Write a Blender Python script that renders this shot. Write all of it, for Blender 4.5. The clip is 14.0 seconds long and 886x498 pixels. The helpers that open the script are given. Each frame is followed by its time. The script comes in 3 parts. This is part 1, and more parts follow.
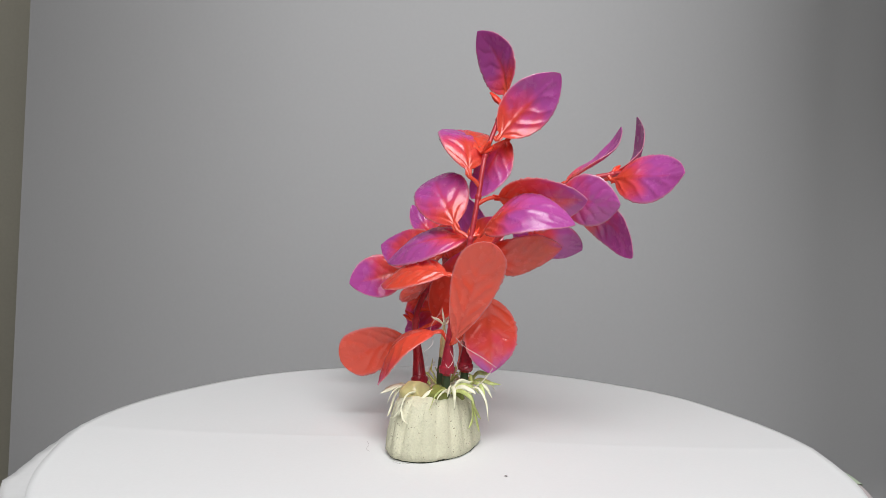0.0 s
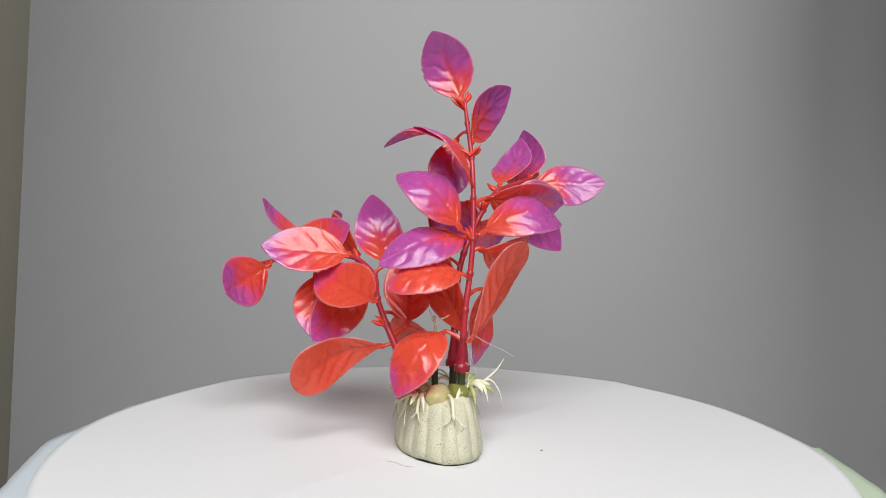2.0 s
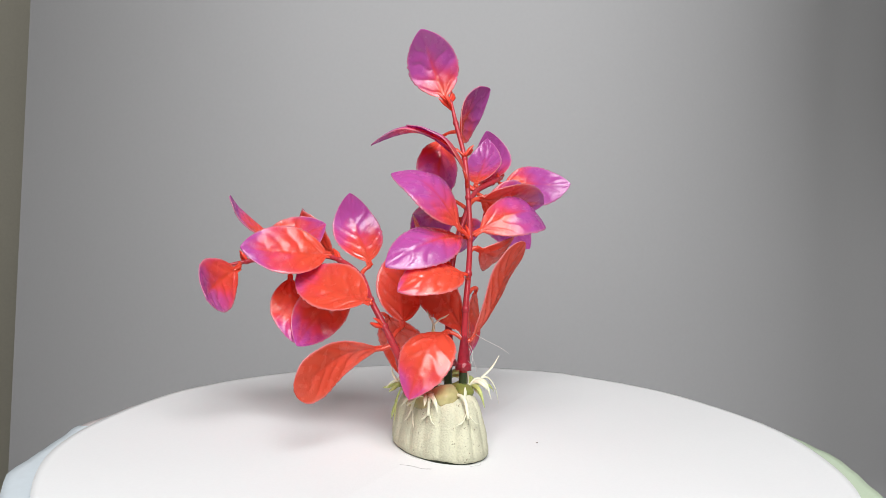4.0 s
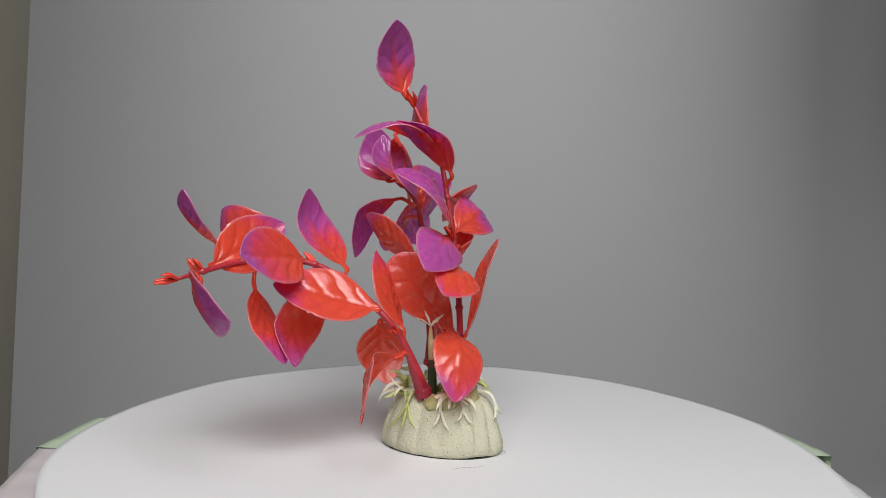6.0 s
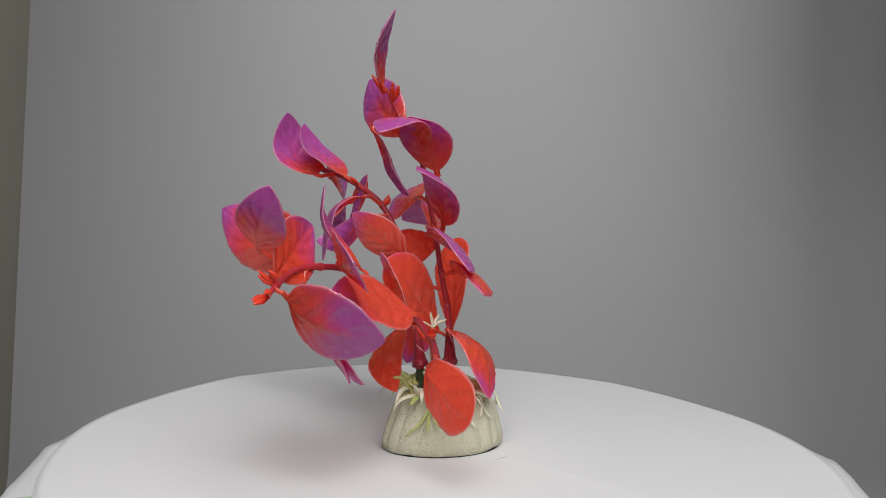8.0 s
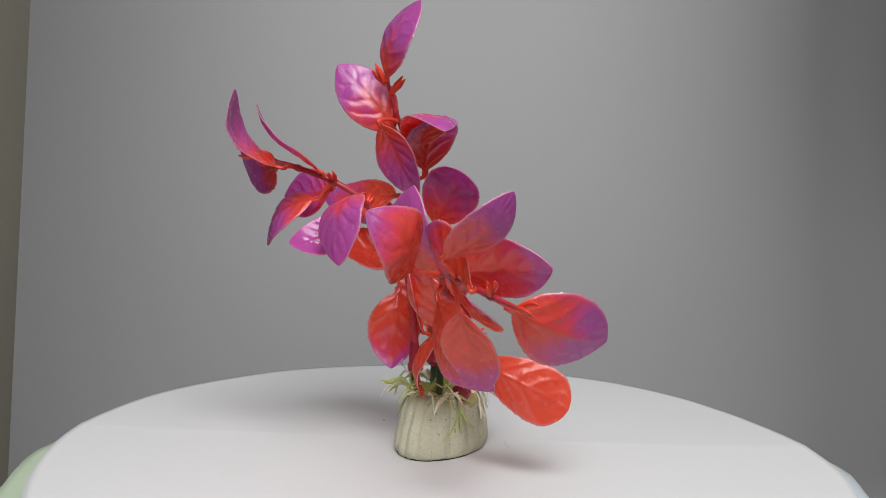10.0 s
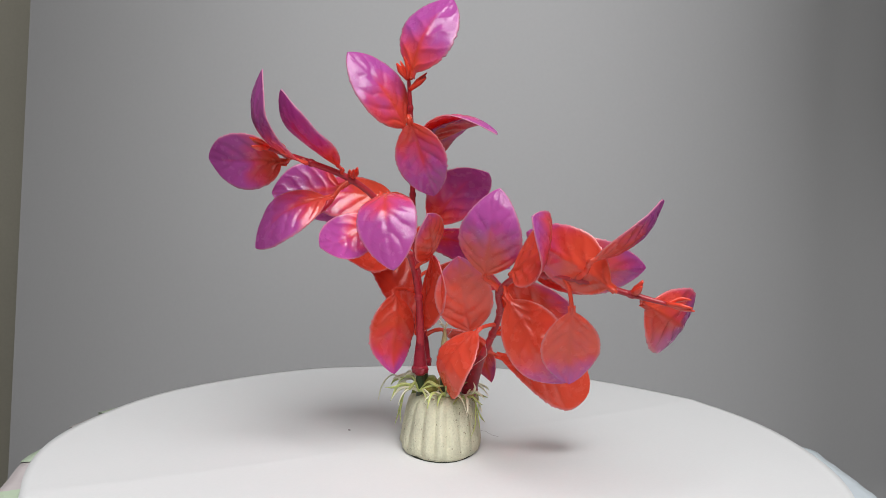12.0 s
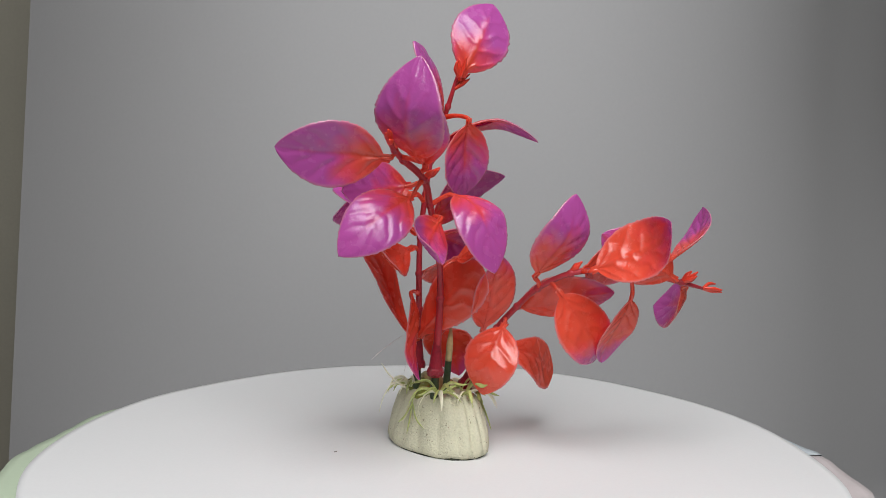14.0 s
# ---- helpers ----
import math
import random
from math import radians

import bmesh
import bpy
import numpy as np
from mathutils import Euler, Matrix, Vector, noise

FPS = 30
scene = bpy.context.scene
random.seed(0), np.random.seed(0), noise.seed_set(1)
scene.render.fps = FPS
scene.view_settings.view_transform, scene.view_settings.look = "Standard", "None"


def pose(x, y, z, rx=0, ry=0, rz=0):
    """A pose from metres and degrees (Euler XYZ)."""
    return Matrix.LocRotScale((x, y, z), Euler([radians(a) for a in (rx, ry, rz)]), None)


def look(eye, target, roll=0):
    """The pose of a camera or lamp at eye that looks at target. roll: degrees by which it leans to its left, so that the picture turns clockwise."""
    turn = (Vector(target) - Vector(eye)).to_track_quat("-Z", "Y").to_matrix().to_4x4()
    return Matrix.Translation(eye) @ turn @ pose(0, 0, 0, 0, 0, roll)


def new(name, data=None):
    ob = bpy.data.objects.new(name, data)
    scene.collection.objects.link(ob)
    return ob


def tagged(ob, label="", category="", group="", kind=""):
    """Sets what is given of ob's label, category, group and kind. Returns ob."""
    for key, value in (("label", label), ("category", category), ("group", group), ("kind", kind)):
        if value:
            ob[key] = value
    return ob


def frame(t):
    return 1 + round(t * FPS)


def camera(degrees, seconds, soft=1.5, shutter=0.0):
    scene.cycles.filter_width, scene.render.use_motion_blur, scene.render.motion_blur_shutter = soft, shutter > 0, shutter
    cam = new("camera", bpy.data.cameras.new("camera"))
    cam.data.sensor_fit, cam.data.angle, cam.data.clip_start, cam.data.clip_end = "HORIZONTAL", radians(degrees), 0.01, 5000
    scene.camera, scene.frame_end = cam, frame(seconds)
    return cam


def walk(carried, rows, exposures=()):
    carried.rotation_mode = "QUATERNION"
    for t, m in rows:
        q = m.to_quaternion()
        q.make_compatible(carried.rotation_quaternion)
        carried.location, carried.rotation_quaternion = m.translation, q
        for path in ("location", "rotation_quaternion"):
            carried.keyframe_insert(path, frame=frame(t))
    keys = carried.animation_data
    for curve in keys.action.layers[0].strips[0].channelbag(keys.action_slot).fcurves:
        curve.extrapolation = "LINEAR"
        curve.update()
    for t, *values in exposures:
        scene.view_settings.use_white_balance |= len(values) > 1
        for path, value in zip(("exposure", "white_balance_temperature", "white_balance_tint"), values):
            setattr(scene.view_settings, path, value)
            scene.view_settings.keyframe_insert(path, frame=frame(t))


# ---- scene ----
cam = camera(63.4, 14.0, soft=0.4)
EYE = Vector((0.0, -0.26, 0.0815))
CAM_POSE = Matrix.Translation(EYE) @ Euler((radians(90 - 2.116), 0, radians(0.089)), "XYZ").to_matrix().to_4x4() @ pose(0, 0, 0, 0, 0, 1.80)
walk(cam, [(0.0, CAM_POSE), (14.0, CAM_POSE)],
     exposures=[(0.0, 0.03), (1.5, -0.03), (3.0, 0.29), (5.5, -0.07), (6.0, -0.23), (7.5, -0.25), (10.5, -0.11), (11.0, -0.06), (12.5, 0.0), (13.5, -0.12), (14.0, -0.09)])

# degrees of turn of the turntable, time by time: pushed on in steps, with rests between
TURN = [(0.0, 0.0), (0.5, 9.2), (1.0, 20.2), (1.5, 35.9), (2.0, 49.7), (2.5, 60.0), (3.0, 64.5), (3.2, 63.1),
        (3.6, 63.1), (4.2, 63.3), (4.7, 70.0), (5.3, 83.9), (5.5, 88.6), (6.0, 104.0), (6.5, 120.8), (7.0, 132.7),
        (7.5, 139.5), (7.8, 139.5), (8.2, 139.5), (8.5, 141.5), (9.0, 151.0), (9.5, 164.5), (10.0, 180.0), (10.3, 187.5),
        (10.5, 194.4), (11.0, 207.7), (11.3, 210.1), (11.7, 210.1), (12.0, 210.1), (12.5, 219.2), (13.0, 229.0),
        (13.5, 243.7), (14.0, 251.3)]


# ---- light: a lamp above and in front of the turntable, an added fill lamp high in the room ----
world = bpy.data.worlds.new("room_air")
scene.world = world
world.use_nodes = True
world.node_tree.nodes["Background"].inputs["Color"].default_value = (0.95, 0.97, 1.0, 1)
world.node_tree.nodes["Background"].inputs["Strength"].default_value = 0.0


def lamp(name, eye, target, size, watts, colour):
    data = bpy.data.lights.new(name, "AREA")
    data.shape, data.size, data.energy, data.color = "DISK", size, watts, colour
    ob = new(name, data)
    ob.matrix_world = look(eye, target)
    return ob


lamp("desk_lamp", (0.04, -0.42, 0.50), (0.0, 0.05, 0.04), 0.55, 4.8, (0.983, 0.983, 0.992))
# unseen, added under the ceiling to supply soft ambient light
lamp("fill_lamp", (0.3, -0.9, 2.05), (0.0, 0.0, 0.0), 0.9, 10.5, (0.965, 0.972, 0.99))


# ---- materials ----
def nodes_of(name):
    mat = bpy.data.materials.new(name)
    mat.use_nodes = True
    nt = mat.node_tree
    return mat, nt, nt.nodes["Principled BSDF"]


def add(nt, kind, **values):
    n = nt.nodes.new(kind)
    for key, value in values.items():
        n.inputs[key].default_value = value
    return n


def plain(name, colour, rough=0.6, metal=0.0, grain=400.0, vary=0.12, bump=0.15, big=25.0, depth=0.0003, spec=0.5):
    """A surface of one colour with grain, blotches and fine relief."""
    mat, nt, bsdf = nodes_of(name)
    co = nt.nodes.new("ShaderNodeTexCoord")
    fine = add(nt, "ShaderNodeTexNoise", Scale=grain, Detail=4.0)
    blot = add(nt, "ShaderNodeTexNoise", Scale=big, Detail=3.0)
    both = nt.nodes.new("ShaderNodeMath")
    both.operation = "ADD"
    ramp = nt.nodes.new("ShaderNodeValToRGB")
    lo = [c * (1 - vary) for c in colour]
    hi = [min(1.0, c * (1 + vary)) for c in colour]
    ramp.color_ramp.elements[0].color, ramp.color_ramp.elements[1].color = (*lo, 1), (*hi, 1)
    ramp.color_ramp.elements[0].position, ramp.color_ramp.elements[1].position = 0.3, 0.7
    half = nt.nodes.new("ShaderNodeMath")
    half.operation, half.inputs[1].default_value = "MULTIPLY", 0.5
    rel = add(nt, "ShaderNodeBump", Strength=bump, Distance=depth)
    for n in (fine, blot):
        nt.links.new(co.outputs["Object"], n.inputs["Vector"])
    nt.links.new(fine.outputs["Fac"], both.inputs[0])
    nt.links.new(blot.outputs["Fac"], both.inputs[1])
    nt.links.new(both.outputs[0], half.inputs[0])
    nt.links.new(half.outputs[0], ramp.inputs["Fac"])
    nt.links.new(ramp.outputs["Color"], bsdf.inputs["Base Color"])
    nt.links.new(fine.outputs["Fac"], rel.inputs["Height"])
    nt.links.new(rel.outputs["Normal"], bsdf.inputs["Normal"])
    bsdf.inputs["Roughness"].default_value, bsdf.inputs["Metallic"].default_value = rough, metal
    bsdf.inputs["Specular IOR Level"].default_value = spec
    return mat


def leaf_plastic():
    """Soft translucent plastic, dyed from orange at the stalk to purple at the tip, with the glow of its thin rim
    painted pale.
    """
    mat, nt, bsdf = nodes_of("leaf_plastic")
    dye = nt.nodes.new("ShaderNodeAttribute")
    dye.attribute_name = "dye"
    rim = nt.nodes.new("ShaderNodeAttribute")
    rim.attribute_name = "rim"
    co = nt.nodes.new("ShaderNodeTexCoord")
    cloud = add(nt, "ShaderNodeTexNoise", Scale=170.0, Detail=3.0)
    fine = add(nt, "ShaderNodeTexNoise", Scale=1500.0, Detail=3.0)
    for n in (cloud, fine):
        nt.links.new(co.outputs["Object"], n.inputs["Vector"])
    shift = nt.nodes.new("ShaderNodeMath")
    shift.operation, shift.inputs[1].default_value, shift.inputs[2].default_value = "MULTIPLY_ADD", 0.36, -0.18
    nt.links.new(cloud.outputs["Fac"], shift.inputs[0])
    mix = nt.nodes.new("ShaderNodeMath")
    mix.operation = "ADD"
    nt.links.new(dye.outputs["Fac"], mix.inputs[0])
    nt.links.new(shift.outputs[0], mix.inputs[1])
    ramp = nt.nodes.new("ShaderNodeValToRGB")
    e = ramp.color_ramp.elements
    e[0].position, e[0].color = 0.0, (0.98, 0.150, 0.080, 1)
    e[1].position, e[1].color = 1.0, (0.70, 0.150, 0.565, 1)
    for pos, col in ((0.30, (0.97, 0.132, 0.112, 1)), (0.52, (0.94, 0.124, 0.23, 1)), (0.76, (0.82, 0.138, 0.44, 1))):
        k = e.new(pos)
        k.color = col
    nt.links.new(mix.outputs[0], ramp.inputs["Fac"])
    # light glowing through the thin rim, put into the colour as pale pink
    pale = nt.nodes.new("ShaderNodeMix")
    pale.data_type = "RGBA"
    pale.inputs[7].default_value = (0.95, 0.50, 0.54, 1)
    nt.links.new(rim.outputs["Fac"], pale.inputs[0])
    nt.links.new(ramp.outputs["Color"], pale.inputs[6])
    vein = nt.nodes.new("ShaderNodeAttribute")
    vein.attribute_name = "vein"
    line = nt.nodes.new("ShaderNodeMix")
    line.data_type, line.blend_type = "RGBA", "MULTIPLY"
    line.inputs[7].default_value = (0.93, 0.80, 0.84, 1)
    nt.links.new(vein.outputs["Fac"], line.inputs[0])
    nt.links.new(pale.outputs[2], line.inputs[6])
    # low blisters, and finer wrinkles that break the gloss up into patches
    rel = add(nt, "ShaderNodeBump", Strength=0.28, Distance=0.0005)
    wave = add(nt, "ShaderNodeTexNoise", Scale=330.0, Detail=3.0, Distortion=0.8)
    nt.links.new(co.outputs["Object"], wave.inputs["Vector"])
    nt.links.new(wave.outputs["Fac"], rel.inputs["Height"])
    rel2 = add(nt, "ShaderNodeBump", Strength=0.5, Distance=0.00014)
    nt.links.new(fine.outputs["Fac"], rel2.inputs["Height"])
    nt.links.new(rel.outputs["Normal"], rel2.inputs["Normal"])
    rough = nt.nodes.new("ShaderNodeMapRange")
    rough.inputs["From Min"].default_value, rough.inputs["From Max"].default_value = 0.35, 0.65
    rough.inputs["To Min"].default_value, rough.inputs["To Max"].default_value = 0.09, 0.34
    patch = add(nt, "ShaderNodeTexNoise", Scale=260.0, Detail=4.0)
    nt.links.new(co.outputs["Object"], patch.inputs["Vector"])
    nt.links.new(patch.outputs["Fac"], rough.inputs["Value"])
    bsdf.inputs["Specular IOR Level"].default_value = 0.0
    bsdf.inputs["Roughness"].default_value = 0.6
    nt.links.new(line.outputs[2], bsdf.inputs["Base Color"])
    nt.links.new(rel2.outputs["Normal"], bsdf.inputs["Normal"])
    glow = nt.nodes.new("ShaderNodeBsdfTranslucent")
    nt.links.new(line.outputs[2], glow.inputs["Color"])
    blend = nt.nodes.new("ShaderNodeMixShader")
    blend.inputs[0].default_value = 0.52
    nt.links.new(bsdf.outputs[0], blend.inputs[1])
    nt.links.new(glow.outputs[0], blend.inputs[2])
    skin = nt.nodes.new("ShaderNodeBsdfGlossy")
    nt.links.new(rough.outputs["Result"], skin.inputs["Roughness"])
    nt.links.new(rel2.outputs["Normal"], skin.inputs["Normal"])
    lay = add(nt, "ShaderNodeLayerWeight", Blend=0.5)
    nt.links.new(rel2.outputs["Normal"], lay.inputs["Normal"])
    steep = nt.nodes.new("ShaderNodeMath")
    steep.operation, steep.inputs[1].default_value = "POWER", 4.5
    nt.links.new(lay.outputs["Facing"], steep.inputs[0])
    edge = nt.nodes.new("ShaderNodeMath")
    edge.operation, edge.inputs[1].default_value, edge.inputs[2].default_value = "MULTIPLY_ADD", 0.50, 0.070
    nt.links.new(steep.outputs[0], edge.inputs[0])
    top = nt.nodes.new("ShaderNodeMixShader")
    nt.links.new(edge.outputs[0], top.inputs[0])
    nt.links.new(blend.outputs[0], top.inputs[1])
    nt.links.new(skin.outputs[0], top.inputs[2])
    nt.links.new(top.outputs[0], nt.nodes["Material Output"].inputs["Surface"])
    return mat


LEAF = leaf_plastic()
STALK = plain("stalk_plastic", (0.43, 0.032, 0.046), 0.32, grain=900, vary=0.25, big=120)
SLEEVE = plain("sleeve_plastic", (0.27, 0.017, 0.032), 0.3, grain=900, vary=0.35, big=160)
BUD = plain("bud_plastic", (0.78, 0.06, 0.03), 0.32, grain=900, vary=0.2, big=120)
GREEN = plain("green_plastic", (0.035, 0.055, 0.022), 0.4, grain=900, vary=0.3, big=150)
SHOOT = plain("shoot_plastic", (0.50, 0.44, 0.22), 0.4, grain=900, vary=0.25, big=150)
ROOT = plain("root_plastic", (0.80, 0.79, 0.60), 0.4, grain=900, vary=0.15, big=200)
GRASS = plain("grass_plastic", (0.46, 0.52, 0.18), 0.4, grain=900, vary=0.35, big=160)
STONE = plain("cast_stone", (0.625, 0.61, 0.455), 0.9, grain=1500, vary=0.15, bump=0.7, big=90, depth=0.0006, spec=0.2)
SOLE = plain("dark_sole", (0.03, 0.035, 0.02), 0.8)
RESIN = plain("yellow_resin", (0.74, 0.66, 0.32), 0.2, grain=500, vary=0.2, big=120)
RESIN.node_tree.nodes["Principled BSDF"].inputs["Transmission Weight"].default_value = 0.45
GREEN_RESIN = plain("green_resin", (0.36, 0.40, 0.10), 0.2, grain=500, vary=0.25, big=120)
GREEN_RESIN.node_tree.nodes["Principled BSDF"].inputs["Transmission Weight"].default_value = 0.45
PAPER = plain("white_paper", (0.765, 0.77, 0.77), 0.85, grain=900, vary=0.015, bump=0.12, big=12, spec=0.2)
COVER = [plain("cover_white", (0.70, 0.70, 0.70), 0.6, vary=0.03), plain("cover_green", (0.53, 0.63, 0.47), 0.6, vary=0.04),
         plain("cover_pink", (0.60, 0.54, 0.54), 0.6, vary=0.04), plain("cover_blue", (0.60, 0.66, 0.70), 0.6, vary=0.04)]
def pitted(mat, scale, size, colour):
    """Adds small dark pits to a plain material."""
    nt = mat.node_tree
    bsdf = nt.nodes["Principled BSDF"]
    link = bsdf.inputs["Base Color"].links[0]
    spots = add(nt, "ShaderNodeTexVoronoi", Scale=scale)
    co = nt.nodes.new("ShaderNodeTexCoord")
    nt.links.new(co.outputs["Object"], spots.inputs["Vector"])
    few = add(nt, "ShaderNodeTexNoise", Scale=scale * 0.35)
    nt.links.new(co.outputs["Object"], few.inputs["Vector"])
    less = nt.nodes.new("ShaderNodeMath")
    less.operation = "LESS_THAN"
    lim = nt.nodes.new("ShaderNodeMapRange")
    lim.inputs["From Min"].default_value, lim.inputs["From Max"].default_value = 0.52, 0.70
    lim.inputs["To Min"].default_value, lim.inputs["To Max"].default_value = 0.0, size
    nt.links.new(few.outputs["Fac"], lim.inputs["Value"])
    nt.links.new(spots.outputs["Distance"], less.inputs[0])
    nt.links.new(lim.outputs["Result"], less.inputs[1])
    mix = nt.nodes.new("ShaderNodeMix")
    mix.data_type = "RGBA"
    mix.inputs[7].default_value = (*colour, 1)
    nt.links.new(less.outputs[0], mix.inputs[0])
    nt.links.new(link.from_socket, mix.inputs[6])
    nt.links.new(mix.outputs[2], bsdf.inputs["Base Color"])


pitted(STONE, 1300, 0.36, (0.30, 0.27, 0.19))
PLATTER = plain("platter_plastic", (0.6, 0.6, 0.6), 0.4)
BACKDROP = plain("backdrop_sheet", (0.54, 0.54, 0.545), 0.6, grain=300, vary=0.02, bump=0.05, big=3, spec=0.3)
WALL = plain("cream_wall", (0.58, 0.55, 0.455), 0.8, grain=200, vary=0.05, big=4)
ROOM = plain("room_paint", (0.5, 0.49, 0.47), 0.85, grain=150, vary=0.03, big=3)
THREAD = plain("thread", (0.75, 0.70, 0.68), 0.6)
LINT = plain("lint", (0.26, 0.23, 0.23), 0.9)


# ---- helpers for meshes ----
def part(name, bm, material, parent=None, label="", smooth=True):
    me = bpy.data.meshes.new(name)
    bm.to_mesh(me)
    bm.free()
    for m in (material if isinstance(material, (list, tuple)) else [material]):
        me.materials.append(m)
    for p in me.polygons:
        p.use_smooth = smooth
    ob = new(name, me)
    ob.parent = parent
    return tagged(ob, label)


def mm(p):
    return Vector(p) / 1000.0


def smooth_line(points, n):
    """Points along a Catmull-Rom line through the given ones."""
    pts = [Vector(p) for p in points]
    pts = [2 * pts[0] - pts[1], *pts, 2 * pts[-1] - pts[-2]]
    out, spans = [], len(pts) - 3
    for i in range(n + 1):
        s = i / n * spans
        k = min(int(s), spans - 1)
        u = s - k
        a, b, c, d = pts[k:k + 4]
        out.append(0.5 * (2 * b + (c - a) * u + (2 * a - 5 * b + 4 * c - d) * u * u + (3 * b - a - 3 * c + d) * u ** 3))
    return out


def tube(bm, points, radii, sides=8, n=None, flat=1.0):
    """A closed tube through the points, its radius running through radii."""
    n = n or 4 * (len(points) - 1)
    line = smooth_line(points, n)
    rings, side = [], None
    for i, p in enumerate(line):
        d = (line[min(i + 1, n)] - line[max(i - 1, 0)]).normalized()
        if side is None:
            side = d.orthogonal().normalized()
        side = (side - d * side.dot(d)).normalized()
        up = d.cross(side)
        s = i / n * (len(radii) - 1)
        k = min(int(s), len(radii) - 2)
        r = radii[k] + (radii[k + 1] - radii[k]) * (s - k)
        rings.append([bm.verts.new(p + r * (math.cos(a) * side + flat * math.sin(a) * up))
                      for a in (2 * math.pi * j / sides for j in range(sides))])
    for a, b in zip(rings, rings[1:]):
        for j in range(sides):
            bm.faces.new((a[j], a[(j + 1) % sides], b[(j + 1) % sides], b[j]))
    bm.faces.new(rings[0][::-1])
    bm.faces.new(rings[-1])


# ---- the setting ----
def room():
    def slab(name, x0, x1, y0, y1, z0, z1, mat):
        bm = bmesh.new()
        bmesh.ops.create_cube(bm, size=1, matrix=Matrix.Translation(((x0 + x1) / 2, (y0 + y1) / 2, (z0 + z1) / 2))
                              @ Matrix.Diagonal((x1 - x0, y1 - y0, z1 - z0, 1)))
        return tagged(part(name, bm, mat, smooth=False), kind="structure")
    tagged(slab("floor", -1.8, 1.8, -1.8, 1.2, -1.10, -1.00, ROOM), "plain pale floor of the room", "floor")
    tagged(slab("ceiling", -1.8, 1.8, -1.8, 1.2, 2.1, 2.2, ROOM), "plain white painted ceiling", "ceiling")
    tagged(slab("wall_north", -1.8, 1.8, 0.90, 1.00, -1.00, 2.1, WALL), "cream painted wall behind the grey backdrop", "wall")
    tagged(slab("wall_south", -1.8, 1.8, -1.8, -1.7, -1.00, 2.1, ROOM), "plain painted wall", "wall")
    tagged(slab("wall_west", -1.8, -1.7, -1.7, 0.90, -1.00, 2.1, ROOM), "plain painted wall", "wall")
    tagged(slab("wall_east", 1.7, 1.8, -1.7, 0.90, -1.00, 2.1, ROOM), "plain painted wall", "wall")


def table():
    bm = bmesh.new()
    bmesh.ops.create_cube(bm, size=1, matrix=Matrix.Translation((0.22, 0.03, -0.268)) @ Matrix.Diagonal((1.36, 0.82, 0.03, 1)))
    bmesh.ops.bevel(bm, geom=bm.edges[:], offset=0.004, segments=2, affect="EDGES")
    top = tagged(new("table"), "plain pale wooden table under a grey sheet", "table")
    part("tabletop", bm, ROOM, top)
    for x in (-0.4, 0.84):
        for y in (-0.34, 0.38):
            bm = bmesh.new()
            bmesh.ops.create_cube(bm, size=1, matrix=Matrix.Translation((x, y, -0.64)) @ Matrix.Diagonal((0.05, 0.05, 0.72, 1)))
            bmesh.ops.bevel(bm, geom=bm.edges[:], offset=0.004, segments=1, affect="EDGES")
            part("leg", bm, ROOM, top)


def backdrop():
    """A grey sheet that hangs behind the turntable, bends back on one side and sweeps forward over the table."""
    line = [(-0.33, -0.25), (0.35, -0.25)]
    for k in range(1, 9):
        a = math.pi / 2 * k / 8
        line.append((0.35 + 0.06 * math.sin(a), -0.25 + 0.06 * (1 - math.cos(a))))
    line += [(0.41, z) for z in (-0.05, 0.05, 0.15, 0.25, 0.35, 0.45, 0.55)]
    bm, cols, sheets = bmesh.new(), 40, []
    for back in (0, 1):
        rows = []
        for y, z in line:
            left = -0.3995 + 0.034 * z
            row = []
            for i in range(cols + 1):
                x = left + (0.86 - left) * i / cols
                bent = max(0.0, min(x, 0.46) - 0.08) ** 2 + 0.55 * max(0.0, x - 0.46) + 0.95 * max(0.0, -x - 0.12) ** 2
                bent *= min(1.35, max(0.85, 0.95 + 1.8 * z)) if y > 0.3 else 0.0
                x *= 1 + (bent / 0.67 if x < 0 else 0.0)
                row.append(bm.verts.new((x, y + bent + 0.0015 * back, z - (0.0015 * back if z < -0.19 else 0))))
            rows.append(row)
        sheets.append(rows)
    front, rear = sheets
    for k in range(len(line) - 1):
        for i in range(cols):
            bm.faces.new((front[k][i], front[k][i + 1], front[k + 1][i + 1], front[k + 1][i]))
            bm.faces.new((rear[k][i], rear[k + 1][i], rear[k + 1][i + 1], rear[k][i + 1]))
        for i in (0, cols):
            bm.faces.new([bm.verts.new(v.co) for v in (front[k][i], front[k + 1][i], rear[k + 1][i], rear[k][i])])
    for i in range(cols):
        for k in (0, -1):
            bm.faces.new([bm.verts.new(v.co) for v in (front[k][i], rear[k][i], rear[k][i + 1], front[k][i + 1])])
    sheet = part("backdrop", bm, BACKDROP)
    for p in sheet.data.polygons:
        p.use_smooth = abs(p.normal.x) < 0.9
    tagged(sheet, "smooth grey sheet hung behind the turntable and swept under it", "backdrop", kind="structure")


